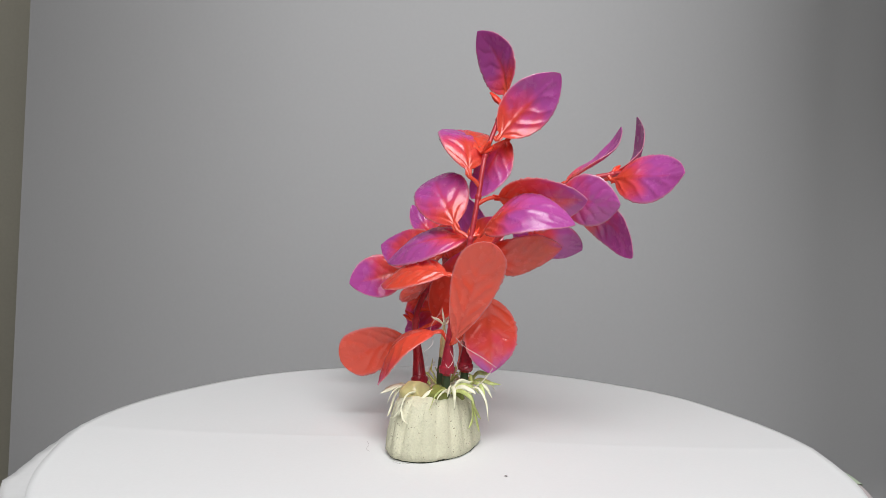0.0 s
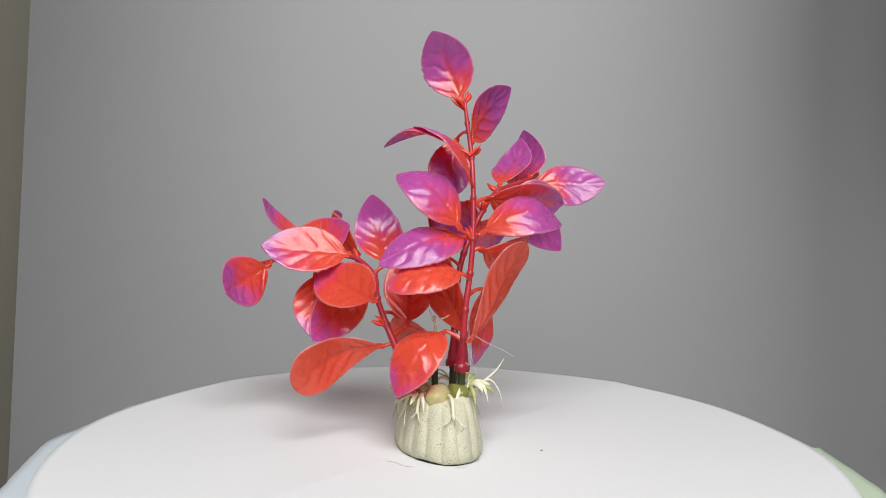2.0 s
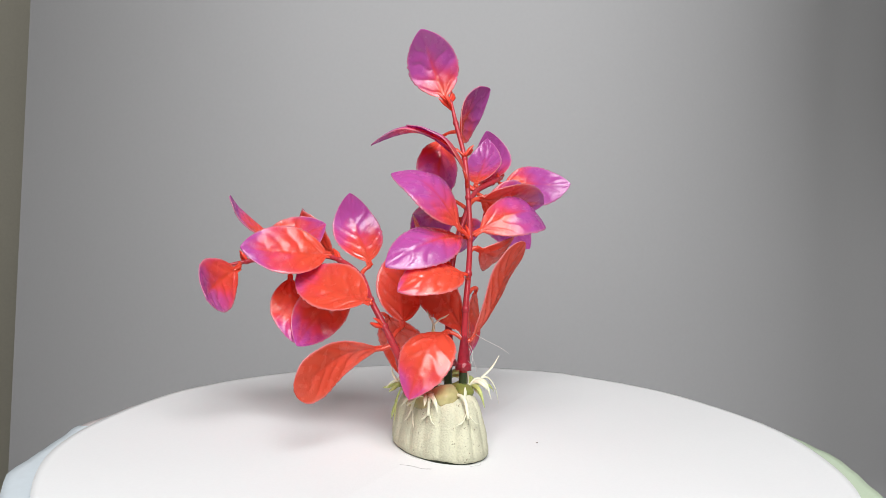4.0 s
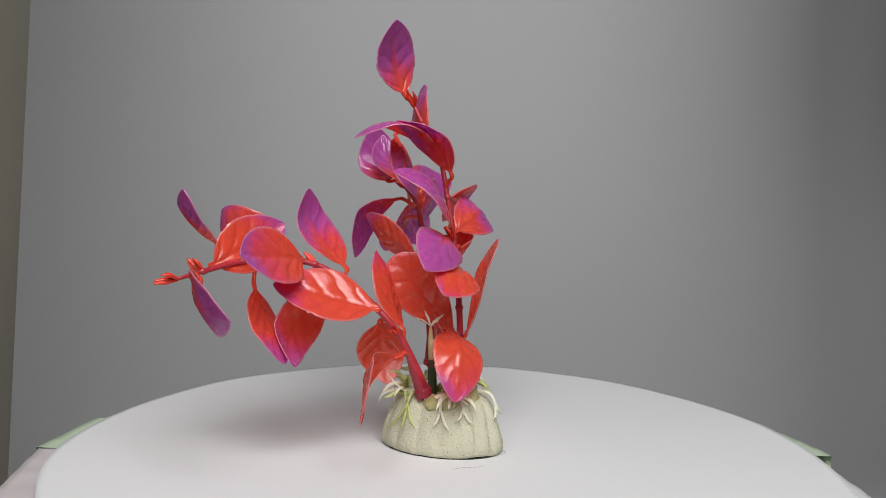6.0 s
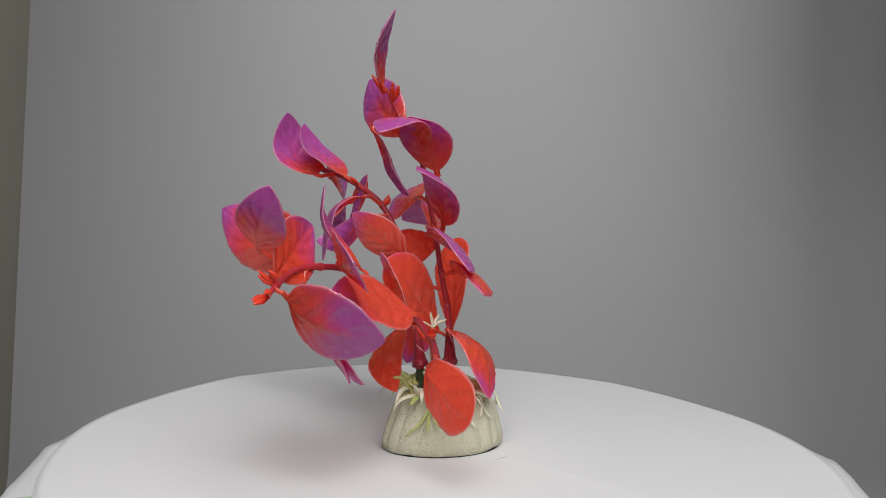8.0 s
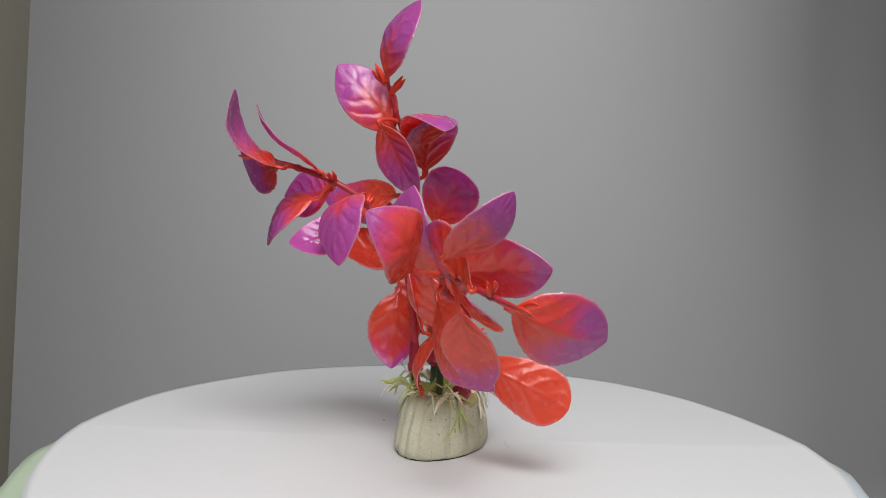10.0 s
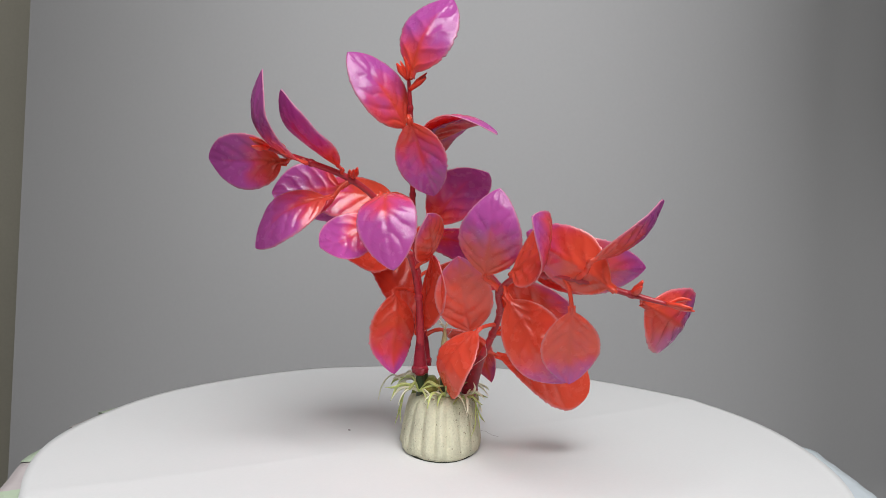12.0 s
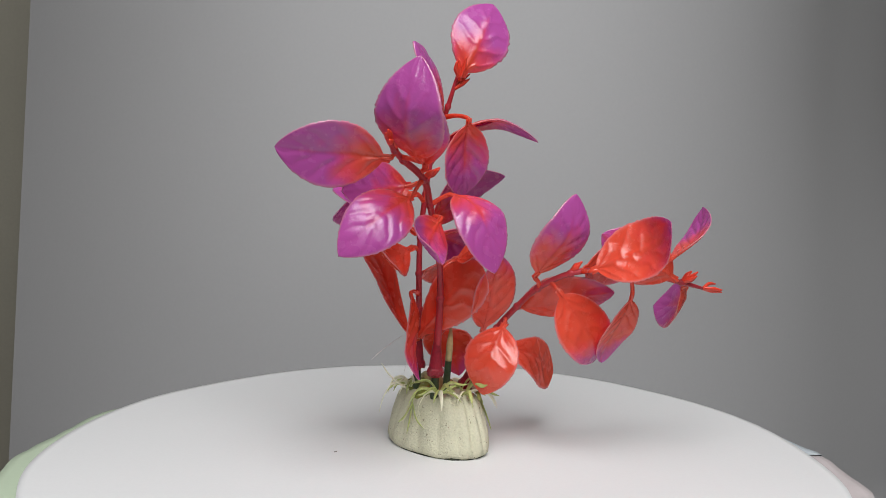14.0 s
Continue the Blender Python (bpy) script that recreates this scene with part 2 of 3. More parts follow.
def disc(bm, outer, z0, z1, n=160, a0=0.0, a1=2 * math.pi, inner=0.0, sag=0.0, fr=(0.0, 0.1, 0.2, 0.35, 0.5, 0.65, 0.8, 0.9, 0.97, 1.0)):
    """A flat ring sector with thickness; outer(a) gives its edge."""
    full = abs(a1 - a0) > 6.28
    steps = n if full else n + 1
    rings = []
    for top in (1, 0):
        for f in fr:
            ring = []
            for i in range(steps):
                a = a0 + (a1 - a0) * i / n
                r = inner + (outer(a) - inner) * f
                dz = sag * f ** 4 * noise.noise(Vector((math.cos(a) * 2.2, math.sin(a) * 2.2, 5.0)))
                ring.append(bm.verts.new((r * math.cos(a), r * math.sin(a), (z1 if top else z0) + dz)))
            rings.append((top, ring))
    tops = [r for t, r in rings if t]
    bots = [r for t, r in rings if not t]
    count = steps if full else steps - 1
    for i in range(count):
        j = (i + 1) % steps
        for a, b in zip(tops, tops[1:]):
            bm.faces.new((a[i], b[i], b[j], a[j]))
        for a, b in zip(bots, bots[1:]):
            bm.faces.new((a[i], a[j], b[j], b[i]))
        bm.faces.new((tops[-1][i], bots[-1][i], bots[-1][j], tops[-1][j]))
    bmesh.ops.remove_doubles(bm, verts=bm.verts[:], dist=1e-6)


def chord(a, span, rad):
    """How far a rim cut in straight lines, each over an angle of span, is from the middle."""
    k = math.floor(a / span)
    r = rad + 0.0016 * noise.noise(Vector((k * 1.7 + 0.4, rad * 700, 2.0)))
    return r * math.cos(span / 2) / math.cos(a - (k + 0.5) * span)


def turntable():
    root = tagged(new("turntable"), "round turntable covered in pale pastel cloth patches", "turntable")
    bm = bmesh.new()
    disc(bm, lambda a: 0.1400, -0.028, -0.0092, 96)
    part("platter", bm, COVER[0], root)
    bm = bmesh.new()
    tube(bm, [Vector((0, 0, z)) for z in (-0.25, -0.242, -0.20, -0.060, -0.028)], [0.075, 0.075, 0.05, 0.045, 0.06], 40, 16)
    part("pedestal", bm, PLATTER, root)
    bm = bmesh.new()
    disc(bm, lambda a: 0.118, -0.0092, -0.0026, 96)
    part("riser", bm, PLATTER, root, "pale round board under the paper")
    edges = [(-100, -44, 1, 0.1475), (-44, -36, 2, 0.1465), (-36, -20, 1, 0.1470), (-20, -8, 2, 0.1462), (-8, 25, 1, 0.1468), (25, 66, 0, 0.1462),
             (66, 81, 1, 0.1468), (81, 112, 2, 0.1464), (112, 175, 3, 0.1472), (175, 220, 0, 0.1476), (220, 260, 0, 0.1464)]
    for a0, a1, kind, rad in edges:
        bm = bmesh.new()
        rad += 0.0036 if a1 <= -36 else -0.0010 if kind in (0, 3) else 0.0
        disc(bm, lambda a, rad=rad, a0=a0, span=radians(a1 - a0) / max(1, round((a1 - a0) / 19)): chord(a - radians(a0), span, rad) + 0.0004 * noise.noise(Vector((a * 9.0, rad * 900, 0))), -0.0090, -0.0045 + 0.0004 * (kind % 2),
             44, radians(a0 - 0.7), radians(a1 + 0.7), 0.05, 0.0016)
        for v in bm.verts:
            v.co.z += 0.0005 * noise.noise(Vector((v.co.x * 120, v.co.y * 120, kind))) * max(0.0, min(1.0, (v.co.xy.length - 0.125) / 0.012))
        part("cloth_patch", bm, COVER[kind], root, ("off-white cloth patch", "pale green cloth patch", "dusty pink cloth patch", "pale blue cloth patch")[kind])
    return root


def paper(at=(1.0, -1.5)):
    """The round sheet on the turntable, cut by hand, once folded in four."""
    bm = bmesh.new()
    disc(bm, lambda a: 0.1370 + 0.0016 * noise.noise(Vector((math.cos(a) * 2.5, math.sin(a) * 2.5, 1.0))) + 0.0010 * math.cos(2 * a + 0.6),
         -0.0004, 0.0, 360, sag=0.0005, fr=[k / 60 for k in range(61)])
    for v in bm.verts:
        x, y = v.co.x, v.co.y
        v.co.z -= (0.0011 * (1 - math.exp(-abs(y) / 0.045)) + 0.0004 * (1 - math.exp(-abs(x) / 0.03))) * min(1.0, max(0.0, (math.hypot(x, y) - 0.030) / 0.030))
        v.co.z += 0.0014 * (x * x + y * y) ** 2 / 0.137 ** 4 + 0.00016 * noise.noise(Vector((x * 28, y * 28, 3.0))) * min(1.0, (abs(x) + abs(y)) / 0.06)
        v.co.z += 0.00014 * math.exp(-abs(y) / 0.0025) * (abs(x) > 0.03)
    bmesh.ops.translate(bm, verts=bm.verts[:], vec=(at[0] / 1000, at[1] / 1000, 0))
    return tagged(part("paper_disc", bm, PAPER), "round white paper sheet with fold lines, lying on the turntable", "paper")


def under_sheet():
    """A second round sheet under the first, a little off centre, so that its rim shows on one side."""
    bm = bmesh.new()
    disc(bm, lambda a: 0.1372 + 0.0012 * noise.noise(Vector((math.cos(a) * 2.5, math.sin(a) * 2.5, 8.0))), -0.0026, -0.0022, 240, sag=0.0005)
    bmesh.ops.translate(bm, verts=bm.verts[:], vec=(0.0018, -0.0020, 0))
    return tagged(part("paper_disc", bm, PAPER), "lower round white paper sheet under the folded one", "paper")


# ---- the aquarium plant ----
def leaf(stem, base, tip, side, bow=0.0, ess=0.0, dye=0.5, blunt=0.0, thick=0.45):
    """A moulded leaf in millimetres: a narrow stalk at base, widest past the middle, pointed at the tip.
    side: half its width, from the midrib; bow: how far its middle is arched, ess: bent to and fro; dye: where along it the purple sets in."""
    base, tip, side = Vector(base), Vector(tip), Vector(side)
    axis = tip - base
    length = axis.length
    a = axis.normalized()
    side = side - a * side.dot(a)
    half = side.length
    side.normalize()
    up = a.cross(side).normalized()
    rng = random.Random(round(base.x * 91 + tip.z * 57 + half * 13))
    ph = rng.uniform(0, 9)
    nv, nu = 72, 30
    bm = bmesh.new()
    lay_dye = bm.verts.layers.float.new("dye")
    lay_rim_glow = bm.verts.layers.float.new("rim")
    lay_vein = bm.verts.layers.float.new("vein")
    ribs = rng.uniform(4.8, 5.8)
    lean = rng.uniform(0.24, 0.32)
    grids = []
    for face in (1, -1):
        grid = []
        for i in range(nv + 1):
            v = i / nv
            w = max(0.0, math.sin(math.pi * min(1.0, max(0.0, (v - 0.06) / 0.94)) ** 0.92)) ** (0.62 + 0.10 * (2 * v - 1) ** 2)
            w += blunt * (max(0.0, math.sin(math.pi * 0.80 * v ** 1.5)) ** 0.62 * math.sqrt(max(0.0, 1 - max(0.0, (v - 0.80) / 0.20) ** 2.4)) - w)
            w = half * max(w, (0.13 if v < 0.3 else 0.0)) + (0.0 if i < nv else 0.12)
            arch = bow * math.sin(math.pi * v ** 0.9) + ess * math.sin(2 * math.pi * v)
            row = []
            for j in range(nu + 1):
                u = 2 * j / nu - 1
                u = math.copysign(abs(u) ** 0.85, u)
                e = abs(u)
                cup = 0.16 * half * (e ** 1.6) * (1 if bow <= 0 else -1) * math.sin(math.pi * min(1, v))
                mid = math.exp(-(u / 0.07) ** 2) * (1 - v ** 3)
                wob = 0.30 * noise.noise(Vector((v * 4, ph, 3 * u)))
                phase = (ribs * (v - lean * e ** 1.15) + wob + (0.25 if u > 0 else 0)) % 1.0
                fade = min(1, 6 * e) * (1 - e ** 4) * min(1, 6 * v) * (1 - v ** 4)
                rib = math.exp(-((phase - 0.5) / 0.10) ** 2) * fade
                puff = abs(math.cos(math.pi * phase)) * fade
                ruff = 0.25 * noise.noise(Vector((v * 5 + ph, u * 1.3, ph))) * (0.3 + e) * half / 6
                jag = 1 + (0.045 * noise.noise(Vector((v * 52, ph, u))) + 0.03 * noise.noise(Vector((v * 150, u, ph)))) * (e > 0.99)
                t = thick * (0.5 if e < 0.99 else 0.22)
                relief = (0.30 * puff - 0.34 * mid - 0.22 * rib) * (1 if w > 1.5 else 0)
                p = base + a * (length * v) + side * (w * u * jag) + up * (arch + cup + ruff + relief + face * t)
                vert = bm.verts.new(mm(p))
                blot = 0.32 * noise.noise(Vector((v * 3.2 + ph, u * 1.5, 3 + ph))) + 0.12 * noise.noise(Vector((v * 9, u * 4, ph)))
                vert[lay_dye] = min(1.3, max(-0.3, (v - dye) / 0.58 + 0.5 + 0.16 * (e - 0.4) + blot - 0.18 * mid))
                # strength of the painted glow, strongest on the outermost edge
                vert[lay_rim_glow] = (0.70 if e > 0.99 else 0.25 if e > 0.90 else 0.0) * min(1.0, 5 * v)
                vert[lay_vein] = min(1.0, 0.75 * mid + 0.62 * rib)
                row.append(vert)
            grid.append(row)
        grids.append(grid)
    up_g, lo_g = grids
    for i in range(nv):
        for j in range(nu):
            bm.faces.new((up_g[i][j], up_g[i][j + 1], up_g[i + 1][j + 1], up_g[i + 1][j]))
            bm.faces.new((lo_g[i][j], lo_g[i + 1][j], lo_g[i + 1][j + 1], lo_g[i][j + 1]))
        for j, k in ((0, 1), (nu, -1)):
            q = (up_g[i][j], up_g[i + 1][j], lo_g[i + 1][j], lo_g[i][j])
            bm.faces.new(q if k > 0 else q[::-1])
    for i, k in ((0, 1), (nv, -1)):
        for j in range(nu):
            q = (up_g[i][j + 1], up_g[i][j], lo_g[i][j], lo_g[i][j + 1])
            bm.faces.new(q if k > 0 else q[::-1])
    line = STEM_LINES[stem.name]
    k = min(range(len(line)), key=lambda n: (line[n] - base).length + (0.0 if n else 9.0))
    gap = (line[k] - base).length
    low = line[max(1, k - int(min(gap, 9.0) * 0.45))]
    root = low + (base - low) * 0.04
    knee = low.lerp(base, 0.5) + (line[min(k + 1, len(line) - 1)] - line[max(k - 1, 0)]).normalized() * min(0.9, 0.07 * gap)
    joint = base + a * min(2.5, 0.10 * length) + up * (bow * 0.25)
    old = set(bm.verts)
    tube(bm, [mm(p) for p in (root, knee, base, joint)], [0.0010, 0.00078, 0.00085, 0.0005], 8, 12, 0.75)
    for vert in bm.verts:
        if vert not in old:
            vert[lay_dye], vert[lay_rim_glow], vert[lay_vein] = -0.1, 0.0, 0.35
    bmesh.ops.recalc_face_normals(bm, faces=bm.faces[:])
    return part("leaf", bm, LEAF, stem, "orange-red leaf" if dye > 0.9 else "orange leaf turning purple at the tip")


STEM_LINES = {}


def stem(plant, points, radii):
    """A moulded stem through the points, with a swollen node at each of them."""
    bm = bmesh.new()
    tube(bm, [mm(p) for p in points], [r / 1000 for r in radii], 10, 8 * (len(points) - 1))
    for i in range(2, len(points) - 1):
        d = (Vector(points[i + 1]) - Vector(points[i - 1])).normalized()
        p, r = Vector(points[i]), radii[i] / 1000
        tube(bm, [mm(p - 1.5 * d), mm(p), mm(p + 1.5 * d)], [r * 0.8, r * 1.28, r * 1.32, r * 0.8], 10, 8)
    ob = part("stem", bm, STALK, plant, "dark red plastic stem")
    STEM_LINES[ob.name] = [1000 * p for p in smooth_line([mm(q) for q in points], 12 * (len(points) - 1))]
    return ob


BASE_PROFILE = [(0.965, 0.0), (1.0, 0.0010), (0.985, 0.0032), (0.95, 0.0065), (0.905, 0.0100), (0.855, 0.0135), (0.80, 0.0165), (0.72, 0.0188), (0.60, 0.0200), (0.45, 0.0196), (0.25, 0.0186), (0.06, 0.0182)]


def foot_radius(turn, z):
    """How far the foot's flank is from its middle, in millimetres, in one direction and height."""
    a = radians(turn - 60)
    r = 1 / math.sqrt((math.cos(a) / 22.5) ** 2 + (math.sin(a) / 14.8) ** 2)
    for (f0, z0), (f1, z1) in zip(BASE_PROFILE, BASE_PROFILE[1:9]):
        if z0 * 1000 <= z <= z1 * 1000:
            return r * (f0 + (f1 - f0) * (z / 1000 - z0) / (z1 - z0))
    return r * 0.6


def stone_base(plant):
    bm = bmesh.new()
    prof = BASE_PROFILE
    n, rings = 180, []
    for f, z in prof:
        ring = []
        for i in range(n):
            ang = 2 * math.pi * i / n
            flute = 1 + max(0.034, 0.046 + 0.030 * noise.noise(Vector((math.cos(ang) * 1.5, math.sin(ang) * 1.5, 4.3)))) * (1.4 * abs(math.cos(8.5 * ang + 0.4 * math.sin(3 * ang))) ** 0.7 - 0.9) * min(1, z / 0.003) * (1 if z < 0.0195 else 0.3)
            rough = 1 + 0.035 * noise.noise(Vector((math.cos(ang) * 2, math.sin(ang) * 2, z * 90)))
            rough += 0.012 * noise.noise(Vector((math.cos(ang) * 9, math.sin(ang) * 9, z * 500)))
            lo = 0.0012 * noise.noise(Vector((math.cos(ang) * 4, math.sin(ang) * 4, 7))) if z < 0.0011 else 0
            top = 0.0011 * noise.noise(Vector((math.cos(ang) * 3, math.sin(ang) * 3, 2.2))) * max(0.0, min(1.0, (z - 0.012) / 0.007))
            ring.append(bm.verts.new((0.0225 * f * flute * rough * math.cos(ang), 0.0148 * f * flute * rough * math.sin(ang), z + max(0, lo) + top)))
        rings.append(ring)
    for a, b in zip(rings, rings[1:]):
        for i in range(n):
            bm.faces.new((a[i], a[(i + 1) % n], b[(i + 1) % n], b[i]))
    bm.faces.new(rings[0][::-1])
    bm.faces.new(rings[-1])
    bmesh.ops.transform(bm, verts=bm.verts[:], matrix=pose(-0.0015, -0.00095, 0.0005, 0, 0, 60))
    base = part("stone_base", bm, STONE, plant, "pale beige fluted cast stone foot")
    bm = bmesh.new()
    n = 60
    for z in (0.0, 0.0005):
        for i in range(n):
            ang = 2 * math.pi * i / n
            r = 1 + 0.03 * noise.noise(Vector((math.cos(ang) * 3, math.sin(ang) * 3, 2)))
            bm.verts.new((0.0212 * r * math.cos(ang), 0.0138 * r * math.sin(ang), z))
    bm.verts.ensure_lookup_table()
    v = bm.verts
    bm.faces.new([v[i] for i in range(n)][::-1])
    bm.faces.new([v[n + i] for i in range(n)])
    for i in range(n):
        bm.faces.new((v[i], v[(i + 1) % n], v[n + (i + 1) % n], v[n + i]))
    bmesh.ops.transform(bm, verts=bm.verts[:], matrix=pose(-0.0015, -0.00095, 0, 0, 0, 60))
    part("sole", bm, SOLE, base, "dark flat sole")


def pebble(plant, x, y, z, sx, sy, sz, turn, mat=None):
    bm = bmesh.new()
    bmesh.ops.create_icosphere(bm, subdivisions=4, radius=1.0)
    for vert in bm.verts:
        vert.co *= 1 + 0.16 * noise.noise(vert.co * 1.6 + Vector((x, y, z)))
    bmesh.ops.transform(bm, verts=bm.verts[:], matrix=pose(x / 1000, y / 1000, z / 1000, 0, 8, turn) @ Matrix.Diagonal((sx / 1000, sy / 1000, sz / 1000, 1)))
    part("pebble", bm, mat or RESIN, plant, "glossy green resin pebble" if mat else "glossy yellowish resin pebble")


def frond(plant, name, turn, tines, reach, mat, label, seed, width=0.75, lift=0.0):
    """A flat forked strand that comes from the top of the foot and hangs over its flank."""
    rng = random.Random(seed)

    def on(t, z, off):
        r = foot_radius(t, z) + off
        return Vector((r * math.cos(radians(t)) - 1.5, r * math.sin(radians(t)) - 0.95, z + 0.5))
    start, edge = on(turn, 20.0, -4.5) + Vector((0, 0, 1.0)), on(turn, 18.6, 1.0) + Vector((0, 0, 1.2 + lift))
    neck = on(turn + rng.uniform(-4, 4), 15.0, 1.6 + lift * 0.8)
    bm = bmesh.new()
    tube(bm, [mm(start), mm(edge), mm(neck)], [width / 1000, width * 1.1 / 1000, width * 0.9 / 1000], 8, 10, 0.5)
    for k in range(tines):
        fan = (k - (tines - 1) / 2) * rng.uniform(13, 20)
        z1 = 20 - reach * rng.uniform(0.75, 1.05)
        mid = on(turn + fan * 0.6, (15 + z1) / 2, 1.3 + lift * 0.5 + rng.uniform(0, 0.5))
        end = on(turn + fan * 1.3, max(1.5, z1), 1.2 + lift * 0.4 + rng.uniform(0, 1.2))
        tube(bm, [mm(edge * 0.35 + neck * 0.65), mm(mid), mm(end)], [width * 0.6 / 1000, width * 1.0 / 1000, width * 0.95 / 1000, 0.00012], 8, 12, 0.4)
    part(name, bm, mat, plant, label)


def curl(plant, name, points, width, mat, label):
    """A free strand through the given points."""
    bm = bmesh.new()
    tube(bm, [mm(p) for p in points], [width * 0.7 / 1000, width * 1.2 / 1000, width * 1.0 / 1000, 0.0001], 8, 14, 0.45)
    part(name, bm, mat, plant, label)


def whorl(plant, at, facing, count, reach, mats, seed, rise=0.5):
    """A tuft of short pointed blades that spread from one point on top of the foot and droop outwards."""
    rng = random.Random(seed)
    at = Vector(at)
    for k in range(count):
        a = radians(facing + (k / (count - 1) - 0.5) * 190 + rng.uniform(-12, 12))
        size = reach * rng.uniform(0.75, 1.2)
        up = rise * rng.uniform(0.2, 1.3) * (1.0 if k % 3 else 2.0)
        flat = Vector((math.cos(a), math.sin(a), 0))
        p1 = at + flat * size * 0.35 + Vector((0, 0, 2.0 * up + 0.6))
        p2 = at + flat * size * 0.72 + Vector((0, 0, 2.4 * up - 0.8))
        end = at + flat * size * rng.uniform(0.85, 1.05) + Vector((0, 0, (3.4 * up if k % 3 == 0 else 1.0 * up) - size * rng.uniform(0.1, 0.5)))
        mat, name, label = mats[k % len(mats)]
        bm = bmesh.new()
        tube(bm, [mm(at), mm(p1), mm(p2), mm(end)], [0.0005, 0.00085, 0.00075, 0.0001], 8, 14, 0.35)
        part(name, bm, mat, plant, label)


def sprig(stem_ob, at, way, size, seed):
    """A small forked bud on a stem."""
    rng = random.Random(seed)
    at, way = Vector(at), Vector(way).normalized()
    bm = bmesh.new()
    for k in range(3):
        d = (way + 0.55 * Vector((rng.uniform(-1, 1), rng.uniform(-1, 1), rng.uniform(-0.6, 1)))).normalized()
        mid = at + d * size * 0.55
        end = at + (d + 0.5 * way).normalized() * size * rng.uniform(0.85, 1.15)
        tube(bm, [mm(at), mm(mid), mm(end)], [0.0008, 0.0011, 0.0003], 7, 8, 0.6)
    part("bud", bm, BUD, stem_ob, "small forked orange-red bud")


def collar(stem_ob, at, way, radius, height):
    """A split sleeve that holds the stem on its peg."""
    bm = bmesh.new()
    at, way = Vector(at), Vector(way).normalized()
    q = way.to_track_quat("Z", "Y").to_matrix().to_4x4()
    n, rings = 20, []
    rng = random.Random(round(at.x * 10))
    for r, z in ((0.80, 0), (1.0, 0), (1.04, 0.08), (1.0, 0.15), (0.84, 0.19), (0.74, 0.40), (0.60, 0.65), (0.47, 0.85), (0.38, 1.0), (0.25, 1.0)):
        ring = []
        for i in range(n):
            ang, rough = 2 * math.pi * i / n, 1 + (0.07 * rng.uniform(-1, 1) if z < 0.16 else 0.02 * rng.uniform(-1, 1))
            ring.append(bm.verts.new(Vector((radius * r * rough * math.cos(ang), radius * r * rough * math.sin(ang), z * height + (rng.uniform(-0.5, 0.3) if z == 0 else 0))) / 1000))
        rings.append(ring)
    for a, b in zip(rings, rings[1:]):
        for i in range(n):
            bm.faces.new((a[i], a[(i + 1) % n], b[(i + 1) % n], b[i]))
    bm.faces.new(rings[0][::-1])
    bm.faces.new(rings[-1])
    bmesh.ops.transform(bm, verts=bm.verts[:], matrix=Matrix.Translation(mm(at)) @ q)
    part("collar", bm, SLEEVE, stem_ob, "dark maroon flared sleeve round the foot of the stem", smooth=False)


def peg(plant, points, radii, mat, label, name):
    bm = bmesh.new()
    tube(bm, [mm(p) for p in points], [r / 1000 for r in radii], 10, 10)
    part(name, bm, mat, plant, label)


